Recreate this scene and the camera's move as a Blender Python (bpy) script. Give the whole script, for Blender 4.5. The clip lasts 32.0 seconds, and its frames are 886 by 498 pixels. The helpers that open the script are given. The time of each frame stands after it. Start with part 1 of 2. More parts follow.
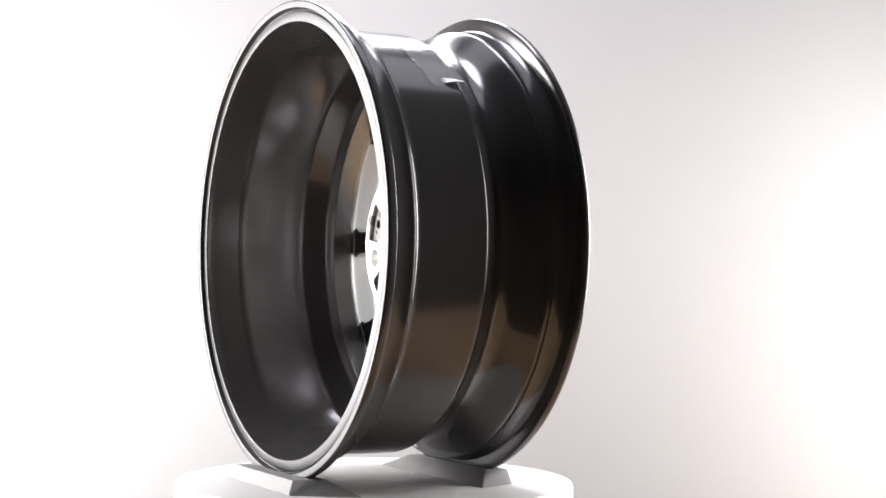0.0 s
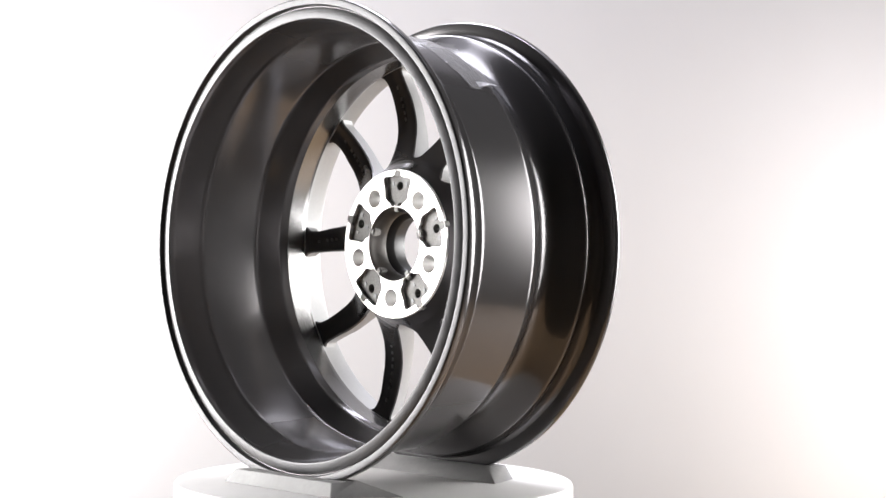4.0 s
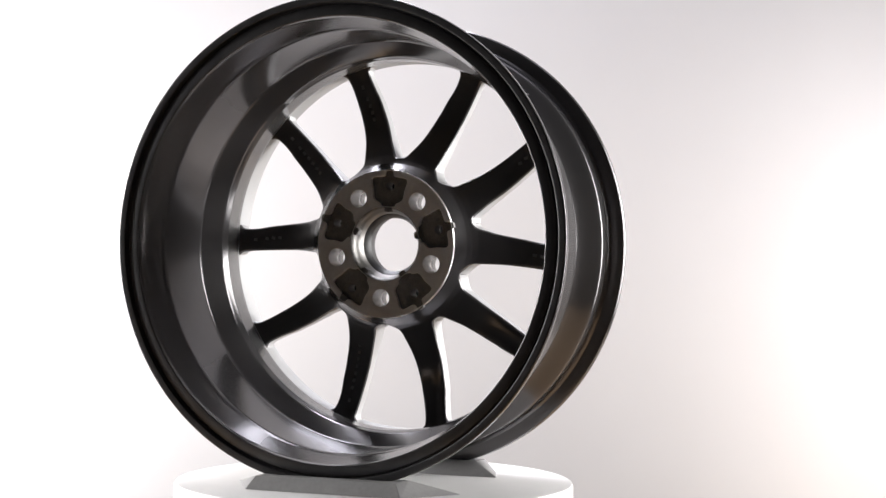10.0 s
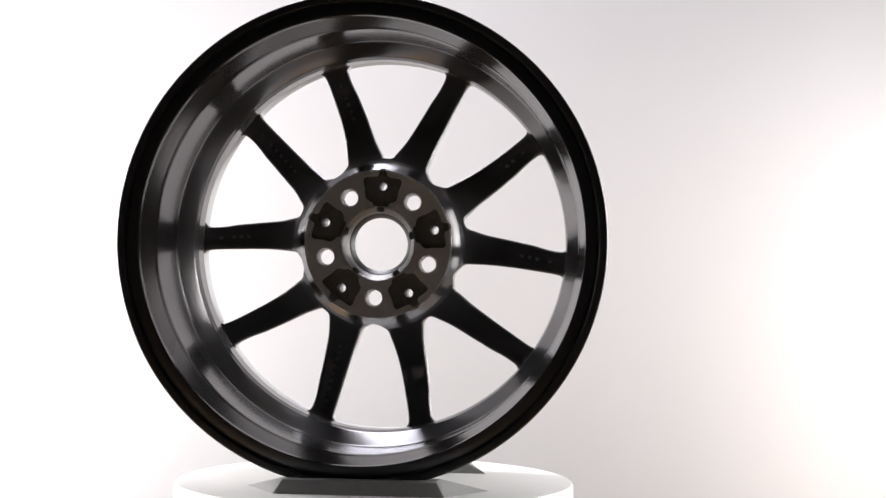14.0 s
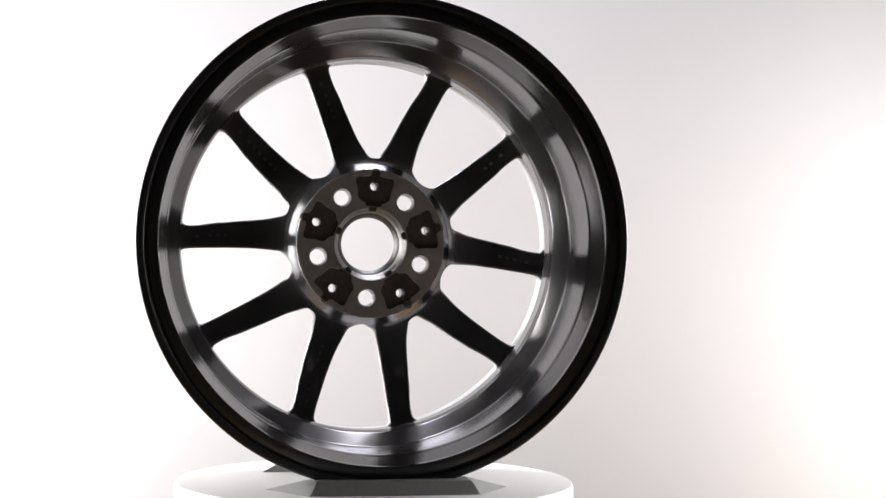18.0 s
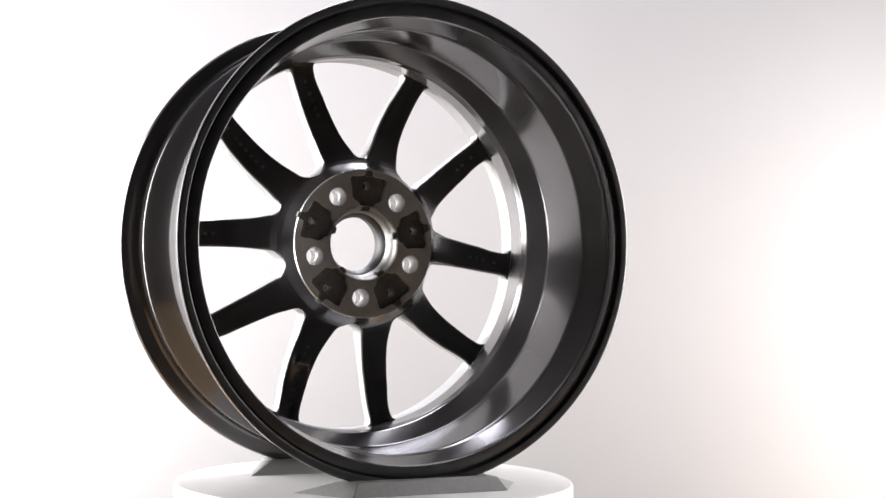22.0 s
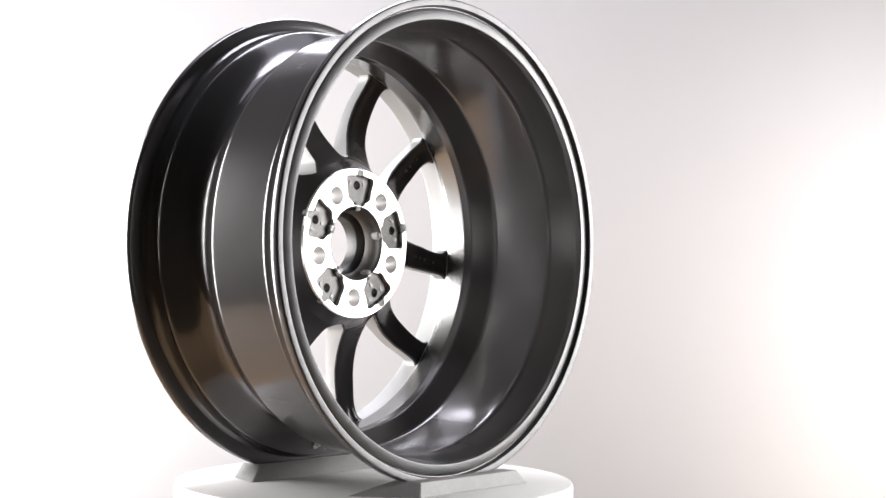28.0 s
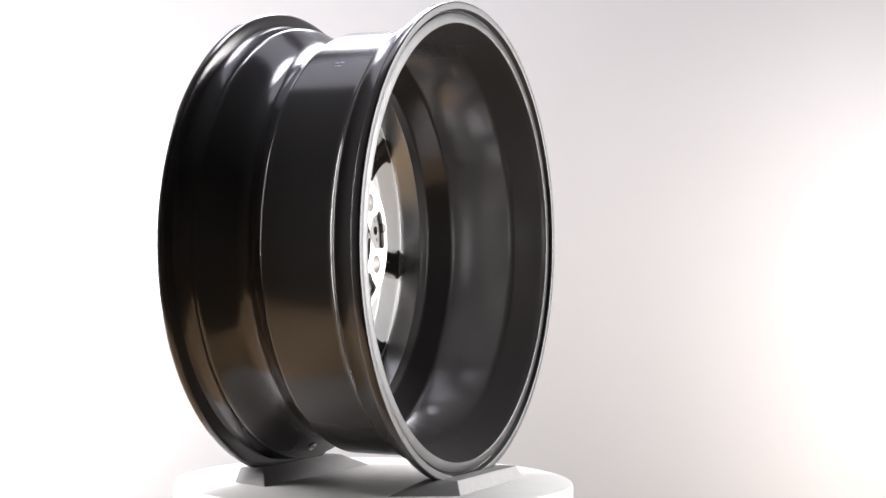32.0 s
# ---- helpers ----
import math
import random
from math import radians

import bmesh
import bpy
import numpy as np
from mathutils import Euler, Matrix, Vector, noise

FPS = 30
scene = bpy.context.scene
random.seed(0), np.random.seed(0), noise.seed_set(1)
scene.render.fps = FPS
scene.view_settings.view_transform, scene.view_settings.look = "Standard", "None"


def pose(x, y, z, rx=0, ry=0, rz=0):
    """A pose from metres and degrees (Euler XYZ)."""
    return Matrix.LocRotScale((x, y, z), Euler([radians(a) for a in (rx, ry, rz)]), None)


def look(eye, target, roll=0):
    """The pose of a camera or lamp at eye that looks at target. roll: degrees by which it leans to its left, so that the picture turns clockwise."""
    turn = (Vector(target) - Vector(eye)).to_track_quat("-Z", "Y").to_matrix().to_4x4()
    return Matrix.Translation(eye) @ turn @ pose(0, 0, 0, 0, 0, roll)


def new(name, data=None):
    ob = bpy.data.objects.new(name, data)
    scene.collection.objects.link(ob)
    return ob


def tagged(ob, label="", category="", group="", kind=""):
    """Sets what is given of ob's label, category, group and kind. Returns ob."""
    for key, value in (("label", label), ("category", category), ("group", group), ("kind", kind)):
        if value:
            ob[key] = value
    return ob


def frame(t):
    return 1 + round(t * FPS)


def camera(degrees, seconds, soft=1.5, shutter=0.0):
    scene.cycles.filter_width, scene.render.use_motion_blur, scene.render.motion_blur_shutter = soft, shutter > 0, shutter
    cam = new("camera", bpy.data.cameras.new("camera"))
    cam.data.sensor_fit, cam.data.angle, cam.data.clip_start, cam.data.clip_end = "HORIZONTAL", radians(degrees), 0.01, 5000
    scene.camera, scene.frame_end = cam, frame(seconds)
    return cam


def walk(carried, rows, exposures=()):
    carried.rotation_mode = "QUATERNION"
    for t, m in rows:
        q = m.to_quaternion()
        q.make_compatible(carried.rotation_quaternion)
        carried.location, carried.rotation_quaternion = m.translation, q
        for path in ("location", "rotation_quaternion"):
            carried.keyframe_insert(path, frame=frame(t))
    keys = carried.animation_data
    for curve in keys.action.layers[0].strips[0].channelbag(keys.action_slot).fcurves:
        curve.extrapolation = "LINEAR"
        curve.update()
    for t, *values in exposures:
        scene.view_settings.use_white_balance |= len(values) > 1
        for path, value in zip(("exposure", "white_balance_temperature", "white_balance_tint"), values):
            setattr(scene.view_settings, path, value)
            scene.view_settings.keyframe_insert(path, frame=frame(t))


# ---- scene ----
# the camera stands still; the turntable carries the wheel round once in about 91 s
EYE = (0.0, -1.68529, 0.20614)
PAN, TILT, ROLL = radians(2.40997), radians(1.39655), 0.64196
AIM = (EYE[0] + math.sin(PAN) * math.cos(TILT), EYE[1] + math.cos(PAN) * math.cos(TILT), EYE[2] + math.sin(TILT))
cam = camera(31.7255, 32.0)
walk(cam, [(0.0, look(EYE, AIM, ROLL)), (32.0, look(EYE, AIM, ROLL))], [(0.0, 0.0), (32.0, 0.0)])
TURN_START, TURN_RATE = -63.569, 3.95363  # degrees, degrees a second

# ---- light ----
world = bpy.data.worlds.new("world")
scene.world = world
world.use_nodes = True
world.node_tree.nodes["Background"].inputs[0].default_value = (0.5, 0.5, 0.55, 1)
world.node_tree.nodes["Background"].inputs[1].default_value = 0.02


def softbox(name, eye, target, wide, high, watts, colour, spread=180):
    data = bpy.data.lights.new(name, "AREA")
    data.shape, data.size, data.size_y, data.energy, data.color = "ELLIPSE", wide, high, watts, colour
    data.spread = radians(spread)
    ob = new(name, data)
    ob.matrix_world = look(eye, target)
    return ob


softbox("softbox_side", (-1.27, 0.405, 0.36), (0.0, 0.06, 0.24), 0.83, 1.35, 15, (1.0, 0.985, 0.98), 84)
softbox("softbox_side", (1.34, 0.31, 0.40), (0.0, 0.06, 0.24), 0.92, 1.25, 10, (1.0, 0.985, 0.98), 84)
softbox("softbox_core", (1.32, 0.27, 0.38), (0.0, 0.06, 0.24), 0.40, 0.50, 1.6, (1.0, 0.985, 0.98), 100)
softbox("softbox_back", (-0.05, 0.88, 1.18), (0.0, 0.0, 0.25), 0.6, 0.55, 7, (0.90, 0.90, 1.0), 130)
softbox("softbox_top", (-0.05, 0.40, 1.80), (-0.05, 0.30, 0.0), 0.70, 0.70, 15, (0.90, 0.90, 1.0))
softbox("softbox_overhead", (0.0, 0.50, 1.95), (0.0, 0.35, 0.0), 2.2, 0.9, 8, (0.88, 0.88, 1.0))
# lamps added out of view to wash the backdrop from either side
softbox("backdrop_fill", (-0.96, 0.28, 0.19), (-0.80, 1.0, 0.19), 0.4, 0.8, 11.8, (1.0, 0.965, 0.96), 150)
softbox("backdrop_fill", (0.99, 0.48, 0.34), (0.99, 1.0, 0.36), 0.40, 0.50, 3.0, (1.0, 0.965, 0.97))
# warm lamp added in place of light bounced off the wooden table
softbox("backdrop_fill", (0.99, 0.48, -0.12), (0.97, 1.0, -0.10), 0.40, 0.50, 3.15, (1.0, 0.89, 0.80))


# ---- materials ----
def material(name, base, rough=0.5, metal=0.0, coat=0.0, coat_rough=0.05, scale=60.0, vary=0.15, bump=0.0, bump_scale=400.0, spec=0.5):
    m = bpy.data.materials.new(name)
    m.use_nodes = True
    nodes, links = m.node_tree.nodes, m.node_tree.links
    b = nodes["Principled BSDF"]
    b.inputs["Roughness"].default_value, b.inputs["Metallic"].default_value = rough, metal
    b.inputs["Coat Weight"].default_value, b.inputs["Coat Roughness"].default_value = coat, coat_rough
    b.inputs["Specular IOR Level"].default_value = spec
    co = nodes.new("ShaderNodeTexCoord")
    n1 = nodes.new("ShaderNodeTexNoise")
    n1.inputs["Scale"].default_value, n1.inputs["Detail"].default_value = scale, 6
    n2 = nodes.new("ShaderNodeTexNoise")
    n2.inputs["Scale"].default_value, n2.inputs["Detail"].default_value = scale / 12, 3
    mix = nodes.new("ShaderNodeMath")
    mix.operation = "ADD"
    ramp = nodes.new("ShaderNodeMapRange")
    ramp.inputs["From Min"].default_value, ramp.inputs["From Max"].default_value = 0.6, 1.4
    ramp.inputs["To Min"].default_value, ramp.inputs["To Max"].default_value = 1 - vary, 1 + vary
    hue = nodes.new("ShaderNodeMix")
    hue.data_type, hue.blend_type = "RGBA", "MULTIPLY"
    hue.inputs["Factor"].default_value = 1.0
    hue.inputs["A"].default_value = (*base, 1)
    for n in (n1, n2):
        links.new(co.outputs["Object"], n.inputs["Vector"])
    links.new(n1.outputs["Fac"], mix.inputs[0])
    links.new(n2.outputs["Fac"], mix.inputs[1])
    links.new(mix.outputs[0], ramp.inputs["Value"])
    links.new(ramp.outputs["Result"], hue.inputs["B"])
    links.new(hue.outputs["Result"], b.inputs["Base Color"])
    rr = nodes.new("ShaderNodeMapRange")
    rr.inputs["From Min"].default_value, rr.inputs["From Max"].default_value = 0.3, 0.7
    rr.inputs["To Min"].default_value, rr.inputs["To Max"].default_value = rough * 0.85, min(1, rough * 1.15)
    links.new(n2.outputs["Fac"], rr.inputs["Value"])
    links.new(rr.outputs["Result"], b.inputs["Roughness"])
    if bump:
        n3 = nodes.new("ShaderNodeTexNoise")
        n3.inputs["Scale"].default_value, n3.inputs["Detail"].default_value = bump_scale, 3
        bp = nodes.new("ShaderNodeBump")
        bp.inputs["Strength"].default_value, bp.inputs["Distance"].default_value = bump, 0.001
        links.new(co.outputs["Object"], n3.inputs["Vector"])
        links.new(n3.outputs["Fac"], bp.inputs["Height"])
        links.new(bp.outputs["Normal"], b.inputs["Normal"])
    return m


def lathe_metal(name, base, rough, metal=1.0):
    """Turned aluminium: fine rings round the wheel's axis (local y)."""
    m = material(name, base, rough, metal, scale=90, vary=0.12)
    nodes, links = m.node_tree.nodes, m.node_tree.links
    co = nodes.new("ShaderNodeTexCoord")
    sep = nodes.new("ShaderNodeSeparateXYZ")
    flat = nodes.new("ShaderNodeCombineXYZ")
    length = nodes.new("ShaderNodeVectorMath")
    length.operation = "LENGTH"
    n = nodes.new("ShaderNodeTexNoise")
    n.noise_dimensions = "1D"
    n.inputs["Scale"].default_value, n.inputs["Detail"].default_value = 2600, 2
    bp = nodes.new("ShaderNodeBump")
    bp.inputs["Strength"].default_value, bp.inputs["Distance"].default_value = 0.12, 0.0004
    links.new(co.outputs["Object"], sep.inputs[0])
    links.new(sep.outputs["X"], flat.inputs["X"])
    links.new(sep.outputs["Z"], flat.inputs["Z"])
    links.new(flat.outputs[0], length.inputs[0])
    links.new(length.outputs["Value"], n.inputs["W"])
    links.new(n.outputs["Fac"], bp.inputs["Height"])
    links.new(bp.outputs["Normal"], nodes["Principled BSDF"].inputs["Normal"])
    return m


PAINT = material("dark_gloss_paint", (0.130, 0.125, 0.127), 0.165, 0.56, 0.0, 0.1, 60, 0.03)
PAINT.node_tree.nodes["Principled BSDF"].inputs["Specular Tint"].default_value = (0.75, 0.75, 0.76, 1)
FLANGE = material("satin_flange_paint", (0.073, 0.072, 0.074), 0.36, 0.75, 0.0, 0.3, 900, 0.10, 0.06, 2200)
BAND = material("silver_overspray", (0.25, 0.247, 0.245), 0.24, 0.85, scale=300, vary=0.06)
# the shade on the bore's inner step, put in as a near-black colour
BORE_SHADE = material("bore_shade_black", (0.022, 0.021, 0.021), 0.45, scale=300, vary=0.2)
SATIN = material("satin_dark_paint", (0.12, 0.117, 0.118), 0.23, 0.80, 0.0, 0.3, 200, 0.04)
MACHINED = lathe_metal("turned_aluminium", (0.94, 0.93, 0.92), 0.44, 0.97)
CAST = material("cast_grey", (0.22, 0.215, 0.21), 0.5, 0.6, scale=500, vary=0.3, bump=0.5, bump_scale=1500)
BORE = lathe_metal("bore_steel", (0.24, 0.23, 0.22), 0.5)
SILVER = material("silver_front_paint", (0.42, 0.42, 0.42), 0.5, 0.3, scale=300, vary=0.05)
# paler than the wheel's paint, for the light that raised edges catch
MARK = material("pale_mark", (0.17, 0.17, 0.175), 0.4, 0.5, scale=500, vary=0.2)
WHITE_TOP = material("white_laminate", (0.80, 0.79, 0.78), 0.45, scale=40, vary=0.03, bump=0.02, bump_scale=300)
GREY_BLOCK = material("grey_block", (0.30, 0.295, 0.292), 0.5, scale=200, vary=0.12, bump=0.15, bump_scale=900)
BACKDROP = material("white_backdrop", (0.75, 0.74, 0.745), 0.9, scale=8, vary=0.015, bump=0.03, bump_scale=200)
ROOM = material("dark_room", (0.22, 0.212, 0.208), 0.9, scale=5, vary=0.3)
FLOOR = material("dark_wood_floor", (0.12, 0.095, 0.07), 0.6, scale=12, vary=0.3)
WOOD = material("brown_wood", (0.46, 0.31, 0.17), 0.5, scale=30, vary=0.3)


def film_material(name, share):
    m = material(name, (0.78, 0.77, 0.80), 0.2, scale=200, vary=0.05, bump=0.2, bump_scale=120)
    nodes, links = m.node_tree.nodes, m.node_tree.links
    b = nodes["Principled BSDF"]
    clear = nodes.new("ShaderNodeBsdfTransparent")
    mix = nodes.new("ShaderNodeMixShader")
    mix.inputs[0].default_value = share
    links.new(clear.outputs[0], mix.inputs[1])
    links.new(b.outputs[0], mix.inputs[2])
    links.new(mix.outputs[0], nodes["Material Output"].inputs["Surface"])
    return m


# FLAP is nearly opaque: its white stands in for the top light's reflection
FILM, FLAP = film_material("clear_film", 0.26), film_material("bright_film", 0.9)


# ---- building ----
def mesh_object(name, verts, faces, mat, parent=None, label="", sharp=32):
    me = bpy.data.meshes.new(name)
    me.from_pydata(verts, [], faces)
    bm = bmesh.new()
    bm.from_mesh(me)
    bmesh.ops.remove_doubles(bm, verts=bm.verts, dist=1e-6)
    bmesh.ops.recalc_face_normals(bm, faces=bm.faces)
    bm.to_mesh(me)
    bm.free()
    return finish(name, me, mat, parent, label, sharp)


def finish(name, me, mat, parent=None, label="", sharp=32):
    me.materials.clear()
    me.materials.append(mat)
    me.polygons.foreach_set("use_smooth", [True] * len(me.polygons))
    me.set_sharp_from_angle(angle=radians(sharp))
    ob = new(name, me)
    ob.parent = parent
    if label:
        ob["label"] = label
    return ob


def box(name, x0, x1, y0, y1, z0, z1, mat, parent=None, label="", bevel=0.0):
    bm = bmesh.new()
    bmesh.ops.create_cube(bm, size=1)
    for v in bm.verts:
        v.co = ((x0, x1)[v.co.x > 0], (y0, y1)[v.co.y > 0], (z0, z1)[v.co.z > 0])
    if bevel:
        bmesh.ops.bevel(bm, geom=bm.edges, offset=bevel, segments=2, affect="EDGES")
    me = bpy.data.meshes.new(name)
    bm.to_mesh(me)
    bm.free()
    return finish(name, me, mat, parent, label)


def revolve(name, profile, mat, parent, label="", steps=240, axis="y", closed=True):
    """A ring from (along, radius) points, turned round the wheel's axis or the upright."""
    verts, faces, n = [], [], len(profile)
    for i in range(steps):
        a = math.tau * i / steps
        for s, r in profile:
            verts.append((r * math.cos(a), s, r * math.sin(a)) if axis == "y" else (r * math.cos(a), r * math.sin(a), s))
    for i in range(steps):
        j = (i + 1) % steps
        for k in range(n if closed else n - 1):
            m = (k + 1) % n
            faces.append((i * n + k, i * n + m, j * n + m, j * n + k))
    return mesh_object(name, verts, faces, mat, parent, label)


def rounded(points, steps=4):
    """Corners cut round by a quadratic through the middles of the sides."""
    out, n = [], len(points)
    for i in range(n):
        p, q, s = (Vector(points[(i + d) % n]) for d in (-1, 0, 1))
        a, b = (p + q) / 2, (q + s) / 2
        for k in range(steps):
            t = k / steps
            out.append((1 - t) ** 2 * a + 2 * t * (1 - t) * q + t * t * b)
    return out


def ring_points(r, steps, cx=0.0, cy=0.0):
    return [Vector((cx + r * math.cos(math.tau * i / steps), cy + r * math.sin(math.tau * i / steps))) for i in range(steps)]


def plate(name, loops, y0, y1, bevel, mat, parent, label=""):
    """A plate across the wheel's axis, cut out by loops, from y0 to y1."""
    cu = bpy.data.curves.new(name, "CURVE")
    cu.dimensions, cu.fill_mode = "2D", "BOTH"
    cu.extrude, cu.bevel_depth, cu.bevel_resolution = (y1 - y0) / 2 - bevel, bevel, 1
    cu.offset = -bevel
    for loop in loops:
        s = cu.splines.new("POLY")
        s.points.add(len(loop) - 1)
        for p, q in zip(s.points, loop):
            p.co = (q[0], q[1], 0, 1)
        s.use_cyclic_u = True
    ob = new(name, cu)
    bpy.context.view_layer.update()
    me = bpy.data.meshes.new_from_object(ob.evaluated_get(bpy.context.evaluated_depsgraph_get()))
    bpy.data.objects.remove(ob)
    mid = (y0 + y1) / 2
    for v in me.vertices:
        v.co = (v.co.x, mid - v.co.z, v.co.y)
    return finish(name, me, mat, parent, label, 40)


def lerp(table, x):
    for (a, u), (b, v) in zip(table, table[1:]):
        if x <= b:
            return u + (v - u) * max(0.0, x - a) / (b - a)
    return table[-1][1]


# ---- room ----
tagged(box("backdrop", -1.15, 0.93, 1.0, 1.02, -0.9, 1.7, BACKDROP), "plain white studio backdrop behind the turntable", "backdrop", kind="structure")
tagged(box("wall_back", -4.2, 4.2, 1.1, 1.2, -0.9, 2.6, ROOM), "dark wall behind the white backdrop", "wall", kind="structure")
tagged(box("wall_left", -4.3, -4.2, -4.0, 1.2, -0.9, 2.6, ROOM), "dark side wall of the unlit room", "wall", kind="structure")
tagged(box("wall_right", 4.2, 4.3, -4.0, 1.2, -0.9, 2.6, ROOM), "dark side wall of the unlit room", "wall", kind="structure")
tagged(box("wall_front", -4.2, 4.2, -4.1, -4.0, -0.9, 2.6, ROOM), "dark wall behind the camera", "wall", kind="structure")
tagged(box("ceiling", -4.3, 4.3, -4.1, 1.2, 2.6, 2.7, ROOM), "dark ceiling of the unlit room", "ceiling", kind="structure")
tagged(box("floor", -4.3, 4.3, -4.1, 1.2, -1.0, -0.9, FLOOR), "dark brown wooden floor", "floor", kind="structure")
table = tagged(new("table"), "brown wooden table under the turntable", "table")
table.location = (0, 0, -0.898)
box("tabletop", -0.75, 0.75, -0.42, 0.37, 0.785, 0.82, WOOD, table, bevel=0.003)
for tx in (-0.68, 0.68):
    for ty in (-0.35, 0.30):
        box("leg", tx - 0.03, tx + 0.03, ty - 0.03, ty + 0.03, 0.0, 0.785, WOOD, table)

# ---- turntable ----
DECK = -0.001  # the deck's height
turntable = tagged(new("turntable"), "round white motorised display turntable on the table", "turntable")
turntable.location = (0, 0, -0.078)
deck = revolve("deck", [(0.04, 0.0), (0.04, 0.2085), (0.042, 0.2118), (0.045, 0.2128), (0.0735, 0.2128), (0.0763, 0.2118), (0.077, 0.2095), (0.077, 0.0)], WHITE_TOP, turntable, steps=180, axis="z", closed=False)
revolve("base", [(0.0, 0.0), (0.0, 0.17), (0.002, 0.172), (0.036, 0.172), (0.04, 0.168), (0.04, 0.0)], WHITE_TOP, turntable, steps=120, axis="z", closed=False)

# ---- wheel ----
CX, CY, CZ = -0.00369, -0.11103, 0.25271  # the rim's inner edge, on its axis, from the turntable's axis
wheel = tagged(new("car_wheel"), "dark glossy ten-spoke alloy car wheel standing upright, seen from behind", "wheel")


def on_wheel(ob):
    """Sets a part, modelled round the wheel's axis, into its place on the wheel."""
    ob.location = (CX, CY, CZ)
    return ob


def arc(y, r, size, first, last, steps=9):
    """A rounded corner of the profile round (y, r), between two angles in degrees."""
    turns = (radians(first + (last - first) * k / steps) for k in range(steps + 1))
    return [(y + size * math.cos(a), r + size * math.sin(a)) for a in turns]


RIM = [
    # back flange: short inner edge, flat face, groove and rounded lip
    (0.0085, 0.22835), (0.0062, 0.2285), *arc(0.0034, 0.2298, 0.0013, 268, 184, 7), (0.0030, 0.2386), *arc(0.0042, 0.2388, 0.0011, 176, 118, 4), *arc(0.0044, 0.2409, 0.0009, 300, 420, 8), (0.0012, 0.2428), *arc(0.0007, 0.2438, 0.0011, 240, 186, 5), (-0.0005, 0.2484), *arc(0.0012, 0.2491, 0.0017, 176, 92, 7),
    (0.0072, 0.2508), (0.0086, 0.2502), (0.0095, 0.2486), (0.0099, 0.2462), (0.0100, 0.2410), (0.0105, 0.2384), (0.0118, 0.2362), (0.0138, 0.2350), (0.0165, 0.2344),
    # bead seat and hump
    (0.022, 0.2338), (0.0305, 0.2330), (0.0325, 0.2335), (0.0350, 0.2336), (0.0370, 0.2324), (0.0386, 0.2299), (0.0400, 0.2277), (0.0415, 0.2263), (0.0435, 0.2255), (0.0465, 0.2251),
    # barrel
    (0.1160, 0.2252), (0.1180, 0.2251), (0.1193, 0.2247), (0.1206, 0.2239),
    # drop well
    (0.1245, 0.2211), (0.1300, 0.2175), (0.1350, 0.2140), (0.1390, 0.2117), (0.1430, 0.2103), (0.1480, 0.2097), (0.1540, 0.2097), (0.1590, 0.2105), (0.1635, 0.2127), (0.1680, 0.2160), (0.1730, 0.2207), (0.1780, 0.2257), (0.1818, 0.2296), (0.1842, 0.2319), (0.1855, 0.2330), (0.1868, 0.2337), (0.1892, 0.2338),
    # front bead seat and flange
    (0.1915, 0.2330), (0.1945, 0.2327), (0.2010, 0.2331), (0.2040, 0.2338), (0.2075, 0.2348), (0.2098, 0.2372), (0.2108, 0.2420), (0.2113, 0.2470), (0.2123, 0.2500), (0.2144, 0.2513),
    (0.2180, 0.2513), (0.2202, 0.2500), (0.2211, 0.2470), (0.2206, 0.2410), (0.2168, 0.2325), (0.2130, 0.2262), (0.2108, 0.2180), (0.2096, 0.2100), (0.2082, 0.2074),
    # inside, from the windows back to the flange
    (0.2066, 0.2068), (0.1850, 0.2069), (0.1825, 0.2065), (0.1800, 0.2059), (0.1775, 0.2056), (0.1562, 0.2055), (0.1550, 0.2057), (0.1538, 0.2061), (0.1485, 0.2066), (0.1462, 0.2070), (0.1446, 0.2077), (0.1228, 0.2195), (0.1214, 0.2202), (0.1197, 0.2206), (0.1172, 0.2208), (0.0470, 0.2208), (0.0440, 0.2211), (0.0418, 0.2216), (0.0396, 0.2223), (0.0120, 0.2276),
]


def held(profile, reach=0.0015):
    """Extra points close to the ends of the longer stretches, which keep them straight in the shading."""
    out, n = [], len(profile)
    for i in range(n):
        p, q = Vector(profile[i]), Vector(profile[(i + 1) % n])
        out.append(p)
        if (q - p).length > 0.0185:
            out += [p + (q - p).normalized() * reach, q - (q - p).normalized() * reach]
    return out


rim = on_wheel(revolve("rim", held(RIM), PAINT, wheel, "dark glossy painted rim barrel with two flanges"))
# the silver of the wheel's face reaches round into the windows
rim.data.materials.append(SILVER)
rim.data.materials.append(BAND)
rim.data.materials.append(FLANGE)
for f in rim.data.polygons:
    if f.center.y > 0.1835 and math.hypot(f.center.x, f.center.z) < 0.232:
        f.material_index = 1
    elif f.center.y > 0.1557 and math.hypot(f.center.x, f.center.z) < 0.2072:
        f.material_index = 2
    elif f.center.y < 0.0036 and 0.2292 < math.hypot(f.center.x, f.center.z) < 0.2496:
        f.material_index = 3

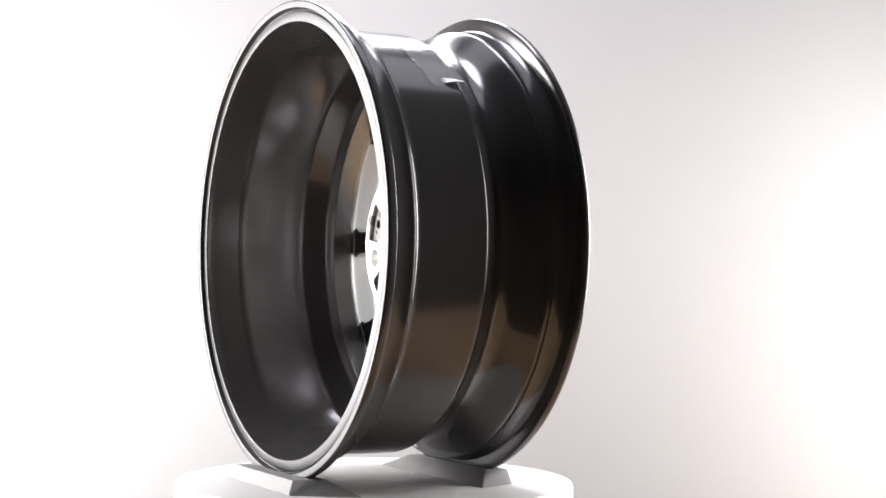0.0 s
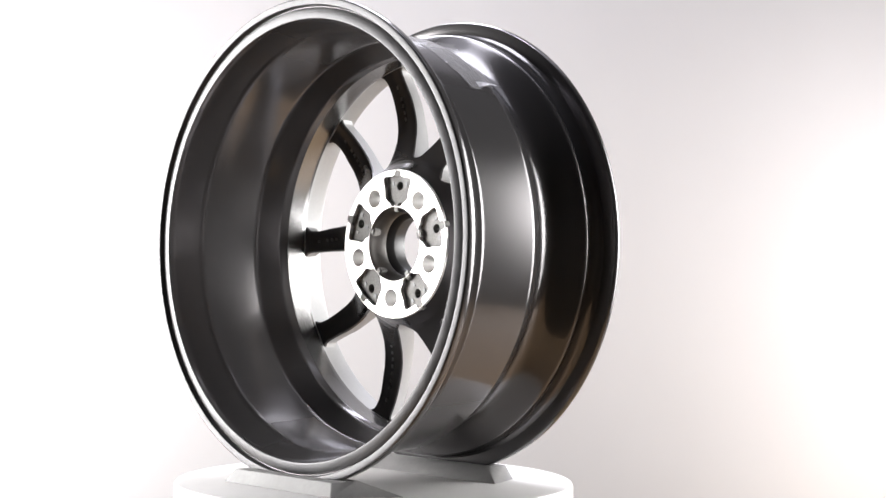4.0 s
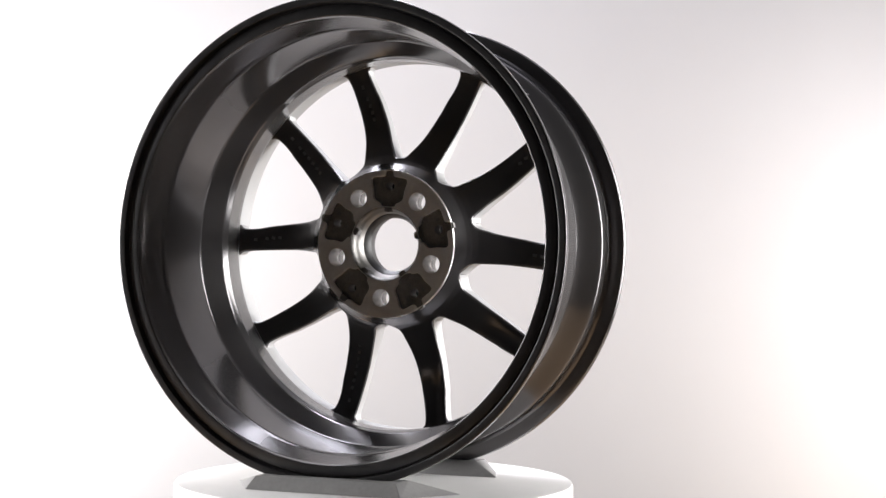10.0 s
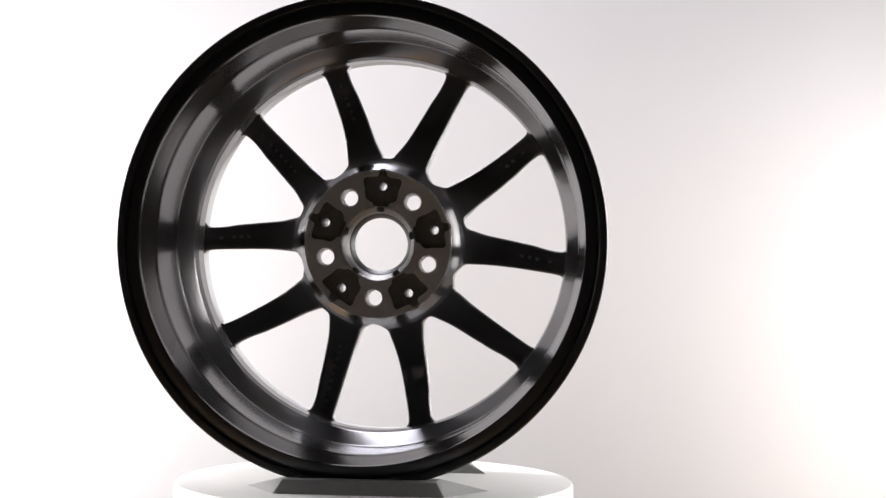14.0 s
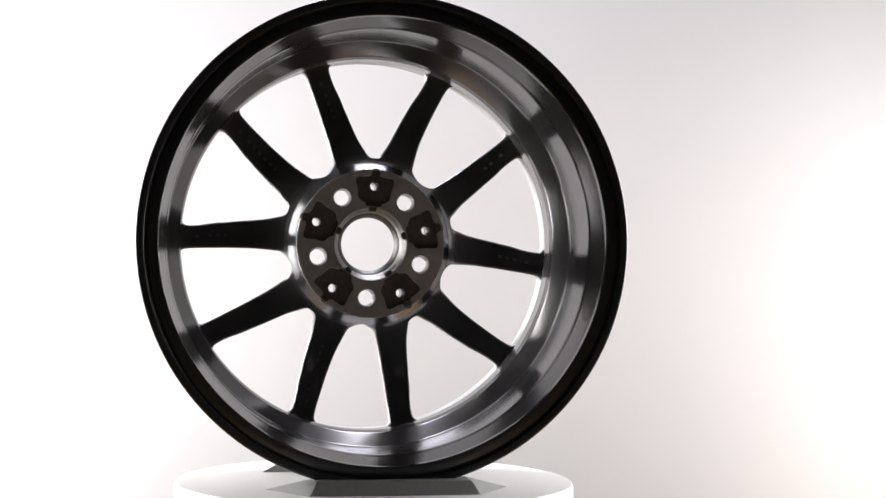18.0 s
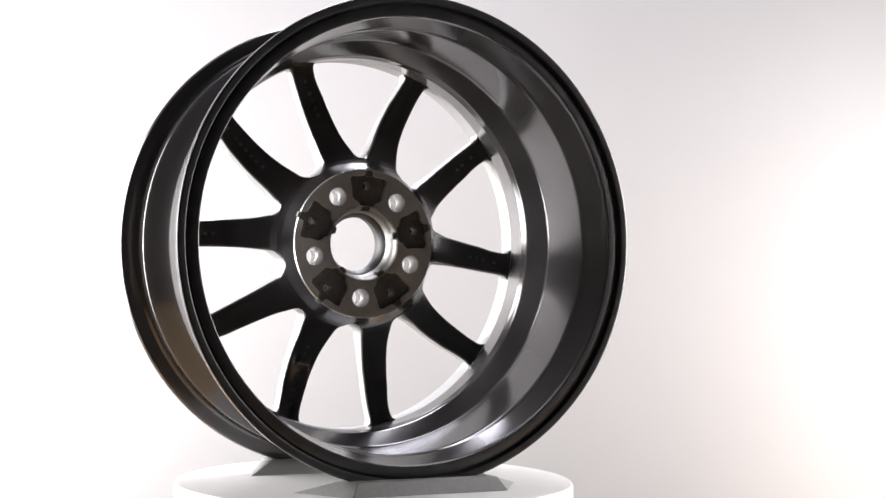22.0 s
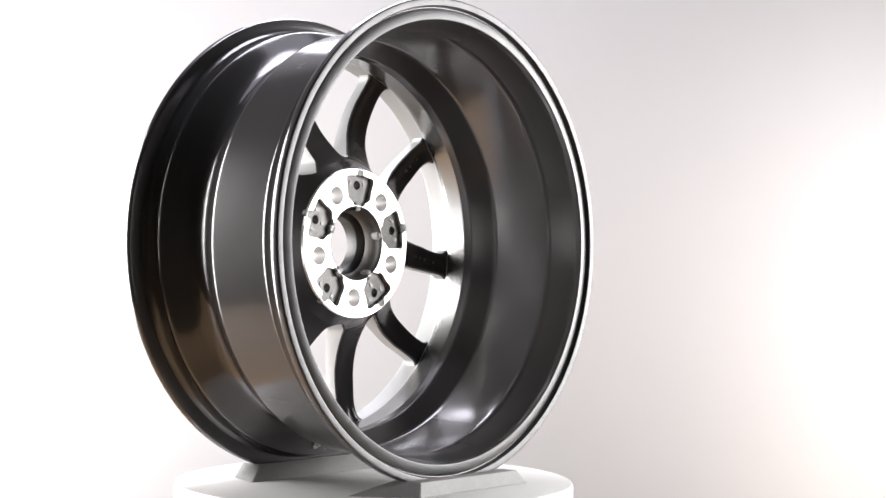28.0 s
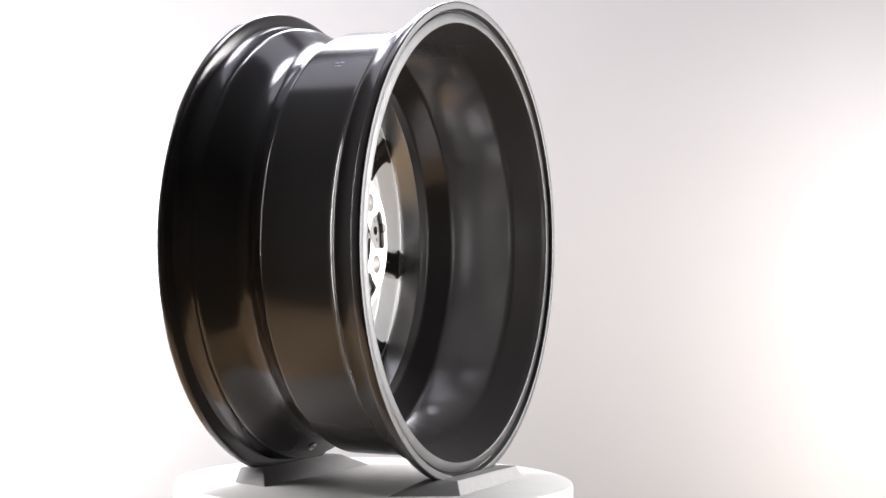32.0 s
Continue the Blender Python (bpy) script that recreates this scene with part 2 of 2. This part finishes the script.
# half-width of the two kinds of window, in degrees, by radius
WINDOW_A = [(0.0888, 0), (0.0893, 2.0), (0.0903, 3.6), (0.0915, 5.0), (0.0930, 6.5), (0.0950, 8.1), (0.0975, 9.0), (0.1000, 9.4), (0.1050, 9.9), (0.1100, 10.4), (0.118, 11.1), (0.125, 11.5), (0.132, 11.8), (0.141, 12.0), (0.150, 12.2), (0.160, 12.3), (0.180, 12.4), (0.193, 12.4), (0.200, 12.3), (0.203, 12.1), (0.2050, 11.7), (0.2074, 11.0)]
WINDOW_B = [(0.0962, 0), (0.0966, 1.6), (0.0978, 3.0), (0.1000, 4.1), (0.1020, 4.8), (0.1050, 5.6), (0.109, 6.7), (0.113, 7.7), (0.120, 9.0), (0.126, 9.8), (0.135, 10.9), (0.148, 12.2), (0.156, 13.0), (0.170, 14.1), (0.180, 15.1), (0.190, 15.8), (0.200, 16.1), (0.2035, 15.9), (0.2055, 15.4), (0.2074, 14.8)]
BACK = [(0.074, 0.1415), (0.0816, 0.1416), (0.0825, 0.1430), (0.084, 0.1456), (0.087, 0.1510), (0.090, 0.1560), (0.094, 0.1608), (0.100, 0.1660), (0.110, 0.1730), (0.125, 0.1815), (0.140, 0.1870), (0.155, 0.1896), (0.172, 0.1903), (0.186, 0.1896), (0.195, 0.1880), (0.202, 0.1858), (0.208, 0.1835)]
LUG = 50.39  # the angle of a wheel bolt hole


def spoke_mesh(side):
    radii = [0.074, 0.078, 0.082, 0.084, 0.086, 0.0875, 0.0887]
    radii += [0.0888, 0.0890, 0.0893, 0.0898, 0.0903, 0.0909, 0.0915, 0.0922, 0.0930, 0.0940, 0.0950, 0.0961]
    radii += [0.0962, 0.0964, 0.0966, 0.0972, 0.0978, 0.0989, 0.1000, 0.1020, 0.1050, 0.108]
    radii += [0.108 + 0.006 * k for k in range(1, 15)] + [0.196, 0.1985, 0.201, 0.2025, 0.2036, 0.2045, 0.2055, 0.2064, 0.2074]
    inset = [0.0, 0.0003, 0.0009, 0.0018, 0.0032]
    drop = [0.0030, 0.0017, 0.0007, 0.0002, 0.0]
    verts, faces = [], []
    for r in radii:
        wa, wb = (0.0 if r < t[0][0] else lerp(t, r) for t in (WINDOW_A, WINDOW_B))
        ga, gb = (min(1.0, radians(w) * r / 0.004) for w in (wa, wb))
        lo, hi = radians(wa) * r, radians(36 - wb) * r
        y, row = lerp(BACK, r), []
        for i, d in zip(inset, drop):
            row.append((lo + i, y + d * ga))
        wide = hi - lo
        for k in range(1, 8):
            f = k / 8
            dish = 0.0012 * math.sin(math.pi * f) ** 2 * min(1.0, max(0.0, (r - 0.115) / 0.02))
            row.append((lo + 0.0032 + (wide - 0.0064) * f, y + dish))
        for i, d in reversed(list(zip(inset, drop))):
            row.append((hi - i, y + d * gb))
        depth = 0.017 + 0.012 * max(0.0, 1 - (r - 0.09) / 0.05)
        row.append((hi - 0.0006, y + depth))
        row.append((hi - 0.003, y + depth + 0.002))
        row.append((lo + 0.003, y + depth + 0.002))
        row.append((lo + 0.0006, y + depth))
        for s, yy in row:
            a = side * s / r
            verts.append((r * math.sin(a), yy, r * math.cos(a)))
    n = len(row)
    for i in range(len(radii) - 1):
        for k in range(n):
            m = (k + 1) % n
            faces.append((i * n + k, i * n + m, (i + 1) * n + m, (i + 1) * n + k))
    return verts, faces


for side in (-1, 1):
    shared = None
    for k in range(5):
        if shared is None:
            ob = mesh_object("spoke", *spoke_mesh(side), PAINT, wheel)
            shared = ob.data
            shared.materials.append(SILVER)
            for f in shared.polygons:
                r = math.hypot(f.center.x, f.center.z)
                if r > 0.0885 and f.center.y > lerp(BACK, r) + 0.0036:
                    f.material_index = 1
        else:
            ob = new("spoke", shared)
            ob.parent = wheel
        ob.rotation_euler = (0, radians(90 - LUG - 72 * k), 0)
        on_wheel(ob)


def turned(points, degrees):
    c, s = math.cos(radians(degrees)), math.sin(radians(degrees))
    return [Vector((p[0] * c - p[1] * s, p[0] * s + p[1] * c)) for p in points]


LUGS = [LUG + 72 * k for k in range(5)]
HALF = [(0.0044, 0.0806), (0.0044, 0.0775), (0.0050, 0.0746), (0.0085, 0.0736), (0.0150, 0.0731), (0.0196, 0.0724), (0.0216, 0.0704), (0.0214, 0.0675), (0.0202, 0.0635), (0.0188, 0.0595), (0.0183, 0.0550), (0.0180, 0.0515), (0.0168, 0.0486), (0.0135, 0.0464), (0.0100, 0.0450), (0.0088, 0.0434), (0.0086, 0.0411)]
POCKET = rounded([Vector(p) for p in HALF] + [Vector((-x, y)) for x, y in reversed(HALF)], 3)
bolt_holes = [ring_points(0.0098, 28, *(0.0596 * Vector((math.cos(radians(a)), math.sin(radians(a)))))) for a in LUGS]
pin_holes = [ring_points(0.0049, 20, *(0.0637 * Vector((math.cos(radians(a + 36)), math.sin(radians(a + 36)))))) for a in LUGS]
pockets = [turned(POCKET, a + 36 - 90) for a in LUGS]
pad = on_wheel(plate("mounting_pad", [ring_points(0.0815, 128), ring_points(0.0406, 80)] + bolt_holes + pockets, 0.1383, 0.1432, 0.0005, MACHINED, wheel, "bright turned aluminium mounting face"))
core = on_wheel(plate("hub_core", [ring_points(0.0812, 128), ring_points(0.0407, 80)] + bolt_holes + pin_holes, 0.1432, 0.1600, 0.0002, CAST, wheel, "grey cast hub behind the mounting face"))
on_wheel(plate("hub_front", [ring_points(0.0800, 96), ring_points(0.0407, 80)] + [[(c - o) * 1.42 + o for c in loop] for loop, o in ((l, sum(l, Vector((0, 0))) / len(l)) for l in bolt_holes)] + pin_holes, 0.1600, 0.1850, 0.0004, SATIN, wheel))
on_wheel(revolve("bore_ring", [(0.1381, 0.0406), (0.1386, 0.0402), (0.1404, 0.0391), (0.1425, 0.0385), (0.1470, 0.0374), (0.1478, 0.0367), (0.1578, 0.0343), (0.1586, 0.0343), (0.1586, 0.0408)], BORE, wheel, "turned metal centre bore", steps=96))
on_wheel(revolve("bore_ledge", [(0.1590, 0.0408), (0.1584, 0.0343), (0.1590, 0.0337), (0.1665, 0.0298), (0.1674, 0.0296), (0.1850, 0.0325), (0.1850, 0.0408)], BORE_SHADE, wheel, "step inside the centre bore, its shade put in as black", steps=96))
bolt_seat = None
for a in LUGS:
    if bolt_seat is None:
        ob = revolve("bolt_seat", [(0.1384, 0.0098), (0.1388, 0.0096), (0.1400, 0.0093), (0.1450, 0.0088), (0.1462, 0.0084), (0.1590, 0.0084), (0.1590, 0.0098)], MACHINED, pad, "bright turned bolt hole", steps=28)
        bolt_seat = ob.data
    else:
        ob = new("bolt_seat", bolt_seat)
        ob.parent = pad
        ob["label"] = "bright turned bolt hole"
    ob.location = (0.0596 * math.cos(radians(a)), 0, 0.0596 * math.sin(radians(a)))
for a in LUGS:
    # a narrow cast rib runs from each pocket over the rim of the pad
    tip = [(-0.0048, 0.0740), (0.0048, 0.0740), (0.0040, 0.0775), (0.0036, 0.0815), (0.0026, 0.0832), (-0.0026, 0.0832), (-0.0036, 0.0815), (-0.0040, 0.0775)]
    rib = plate("cast_rib", [[Vector(q) for q in tip]], 0.1387, 0.1445, 0.0006, CAST, core)
    rib.rotation_euler = (0, radians(90 - (a + 36)), 0)
# a rounded cast prong runs from each pocket over the wall of the bore
for a in LUGS:
    prong = box("cast_prong", -0.0040, 0.0040, 0.1388, 0.1500, 0.0354, 0.0450, CAST, core, bevel=0.0012)
    prong.rotation_euler = (0, radians(90 - (a + 36)), 0)


# raised casting marks on the spokes' backs, as bars; pale colour mimics caught light
tick = None
for spoke_angle, side, marks in ((LUG + 72 * 0, 1, 3), (LUG + 72 * 1, -1, 7), (LUG + 72 * 1, 1, 5), (LUG + 72 * 3, 1, 8), (LUG + 72 * 4, -1, 4), (LUG + 72 * 2, 1, 4)):
    for k in range(marks):
        r = 0.188 - 0.0085 * k - (0.006 if k else 0)
        mid = 0.5 * (lerp(WINDOW_A, r) + 36 - lerp(WINDOW_B, r)) * side
        if tick is None:
            tv = [(sx * 0.0016, sy, sz * 0.0022) for sx in (-1, 1) for sy in (-0.0005, 0.0004) for sz in (-1, 1)]
            tf = [(0, 1, 3, 2), (4, 6, 7, 5), (0, 4, 5, 1), (2, 3, 7, 6), (0, 2, 6, 4), (1, 5, 7, 3)]
            ob = mesh_object("casting_mark", tv, tf, MARK, wheel, "small pale raised casting mark")
            tick = ob.data
        else:
            ob = new("casting_mark", tick)
            ob.parent = wheel
        a = radians(spoke_angle - mid)
        turn = radians(90) - a
        ob.rotation_euler = (0, turn + 0.3 * math.sin(7.3 * k), 0)
        ob.location = (CX + r * math.cos(a), CY + lerp(BACK, r) + 0.0010, CZ + r * math.sin(a))


# a raised cast mark beside the hole in each pocket, as a plain bar
for n, a in enumerate(LUGS):
    for across, r in ((-0.0105, 0.0655), (0.0105, 0.0660), (0.0, 0.0530))[: 2 + n % 2]:
        b = radians(a + 36)
        ob = new("casting_mark", tick)
        ob.parent = wheel
        ob.rotation_euler = (0, radians(90) - b, 0)
        ob.location = (CX + r * math.cos(b) + across * math.sin(b), CY + 0.1430, CZ + r * math.sin(b) - across * math.cos(b))


def on_barrel(radius, along, degrees):
    a = radians(degrees)
    return Vector((radius * math.cos(a), along, radius * math.sin(a)))


# the clear film stuck on the barrel: crumpled at its lower end, its upper edge lifted
verts, faces, NU, NV = [], [], 72, 44
for i in range(NU + 1):
    for j in range(NV + 1):
        u, v = i / NU, j / NV
        deg = 43.0 + 22.4 * u + 1.6 * (v - 0.5) * (1 - u) + 0.35 * math.sin(9 * v + 2)
        y = 0.0860 - 0.008 * u + 0.036 * v + 0.020 * v * u + 0.0012 * math.sin(11 * u) + 0.0006 * math.sin(31 * u + 4 * v)
        crumple = 0.25 + 0.75 * max(0.0, 1 - u / 0.6) ** 0.7
        fold = abs(noise.noise(Vector((u * 6 + v * 2, v * 5, 3.1)))) + 0.5 * abs(noise.noise(Vector((u * 13, v * 11 + u * 4, 7.7))))
        lift = 0.0004 + crumple * (0.0013 * fold + 0.0001 * noise.noise(Vector((u * 25, v * 20, 1.3))))
        lift += 0.0040 * max(0.0, 1 - (1 - u) / 0.07) ** 2 * (0.35 + 0.65 * v)
        verts.append(on_barrel(0.2252 + max(0.0003, lift), y, deg))
for i in range(NU):
    for j in range(NV):
        a = i * (NV + 1) + j
        faces.append((a, a + 1, a + NV + 2, a + NV + 1))
film = on_wheel(mesh_object("clear_film", verts, faces, FILM, wheel, "crumpled clear film sticker with lifted edges", 80))

# the film's loose lower corner stands off the barrel and curls outwards
verts, faces, NU, NV = [], [], 12, 28
for i in range(NU + 1):
    for j in range(NV + 1):
        u, v = i / NU, j / NV
        rise = min(1.0, 1.8 * v) * (1 + 0.25 * noise.noise(Vector((v * 5, u * 2, 5.5))))
        y = 0.1020 + 0.0250 * v
        up = 0.0042 * rise * (1 - u) ** 1.4 + 0.0016 * min(1.0, 3 * v)
        verts.append(on_barrel(0.2252 + up, y, 45.6 - 2.0 * (1 - u) - 0.8 * v))
for i in range(NU):
    for j in range(NV):
        a = i * (NV + 1) + j
        faces.append((a, a + 1, a + NV + 2, a + NV + 1))
mesh_object("film_flap", verts, faces, FLAP, film, "loose lifted lower corner of the clear film", 80)
# a drop on the barrel beside the film
drop_shape = [(0.0, 0.0016), (0.0004, 0.0015), (0.0007, 0.0010), (0.0008, 0.0)]
drop = revolve("drop", drop_shape, FLAP, wheel, steps=14, axis="z", closed=False)
drop.rotation_euler = (0, radians(90 - 53.5), 0)
drop.location = Vector((CX, CY, CZ)) + on_barrel(0.2250, 0.0835, 53.5)

# small stamped marks on the barrel
for along, deg, wide in ((0.0775, 129.2, 0.004), (0.0830, 129.4, 0.004), (0.0800, 130.9, 0.007)):
    ob = box("stamped_mark", -0.0004, 0.0004, -wide / 2, wide / 2, -0.0007, 0.0007, MARK, wheel, "faint stamped mark")
    ob.rotation_euler = (0, -radians(deg), 0)
    ob.location = Vector((CX, CY, CZ)) + on_barrel(0.2249, along, deg)

# valve hole with its bright seat, in the slope of the well
seat_at, seat_out = on_barrel(0.2212, 0.1735, -95.8), Vector((0.0, -0.72, 0.0)) + on_barrel(0.69, 0, -95.8)
ring = []
for i in range(20):
    a = math.tau * i / 20
    for r, h in ((0.0052, -0.001), (0.0050, 0.0012), (0.0040, 0.0019), (0.0021, 0.0012), (0.0019, -0.001)):
        ring.append((r * math.cos(a), r * math.sin(a), h))
rf = [(i * 5 + k, i * 5 + k + 1, (i + 1) % 20 * 5 + k + 1, (i + 1) % 20 * 5 + k) for i in range(20) for k in range(4)]
seat = mesh_object("valve_seat", ring, rf, MACHINED, wheel, "bright metal valve seat")
# solid dark disc that stands for the shade inside the hole
mesh_object("valve_hole_disc", [(0.0022 * math.cos(math.tau * i / 20), 0.0022 * math.sin(math.tau * i / 20), h) for h in (-0.001, 0.0002) for i in range(20)],
                   [tuple(range(20, 40)), tuple(range(19, -1, -1))] + [(i, (i + 1) % 20, 20 + (i + 1) % 20, 20 + i) for i in range(20)], PAINT, seat, "dark disc in place of the valve hole's shade")
seat.rotation_euler = seat_out.to_track_quat("Z", "Y").to_euler()
seat.location = Vector((CX, CY, CZ)) + seat_at


# ---- blocks under the wheel ----
def cradle(label, shift, near, far, crest, slot, edge, top):
    """A bar with sloped sides, slotted for the rim. near, far: (y, half-length) of the base; crest: (y, y, half-length) of the top."""
    ob = tagged(new("support_block"), label, "block", "blocks under the wheel")
    mid = (near[0] + far[0]) / 2
    ob.location = (CX + shift, CY + mid, DECK)
    steps, verts, faces = 36, [], []
    for i in range(steps + 1):
        f = 2 * i / steps - 1
        xt = f * crest[2]
        bed = CZ - math.sqrt(edge ** 2 - min(abs(xt) + abs(shift), 0.2) ** 2) - DECK - 0.0004
        z = min(top - 0.0003, max(0.0015, bed))
        row = [(f * near[1], near[0], 0), (xt, crest[0], top), (xt, slot[0], top), (xt, slot[0], z), (xt, slot[1], z), (xt, slot[1], top), (xt, crest[1], top), (f * far[1], far[0], 0)]
        verts += [(x, y - mid, h) for x, y, h in row]
    n = len(row)
    for i in range(steps):
        for k in range(n):
            m = (k + 1) % n
            faces.append((i * n + k, i * n + m, i * n + n + m, i * n + n + k))
    faces += [tuple(range(n)), tuple(steps * n + k for k in reversed(range(n)))]
    body = mesh_object("body", verts, faces, GREY_BLOCK, ob)
    bm = bmesh.new()
    bm.from_mesh(body.data)
    edges = [e for e in bm.edges if e.calc_face_angle(0) > radians(30)]
    bmesh.ops.bevel(bm, geom=edges, offset=0.0006, segments=2, affect="EDGES")
    bm.to_mesh(body.data)
    bm.free()
    body.data.polygons.foreach_set("use_smooth", [True] * len(body.data.polygons))
    body.data.set_sharp_from_angle(angle=radians(35))
    return ob


block_back = cradle("grey block with sloped ends under the back flange", 0.007, (-0.027, 0.0855), (0.034, 0.126), (-0.0195, 0.0150, 0.0775), (-0.0015, 0.0115), 0.2505, 0.0135)
block_front = cradle("grey block with sloped ends under the front flange", 0.003, (0.178, 0.116), (0.2245, 0.099), (0.198, 0.2265, 0.0855), (0.2085, 0.2235), 0.2515, 0.0140)


# ---- turning ----
def motions():
    for ob in (deck, wheel, block_back, block_front):
        home = Matrix.Translation(ob.location)
        rows = [(float(t), pose(0, 0, 0, 0, 0, TURN_START + TURN_RATE * t) @ home) for t in range(33)]
        walk(ob, rows)


motions()
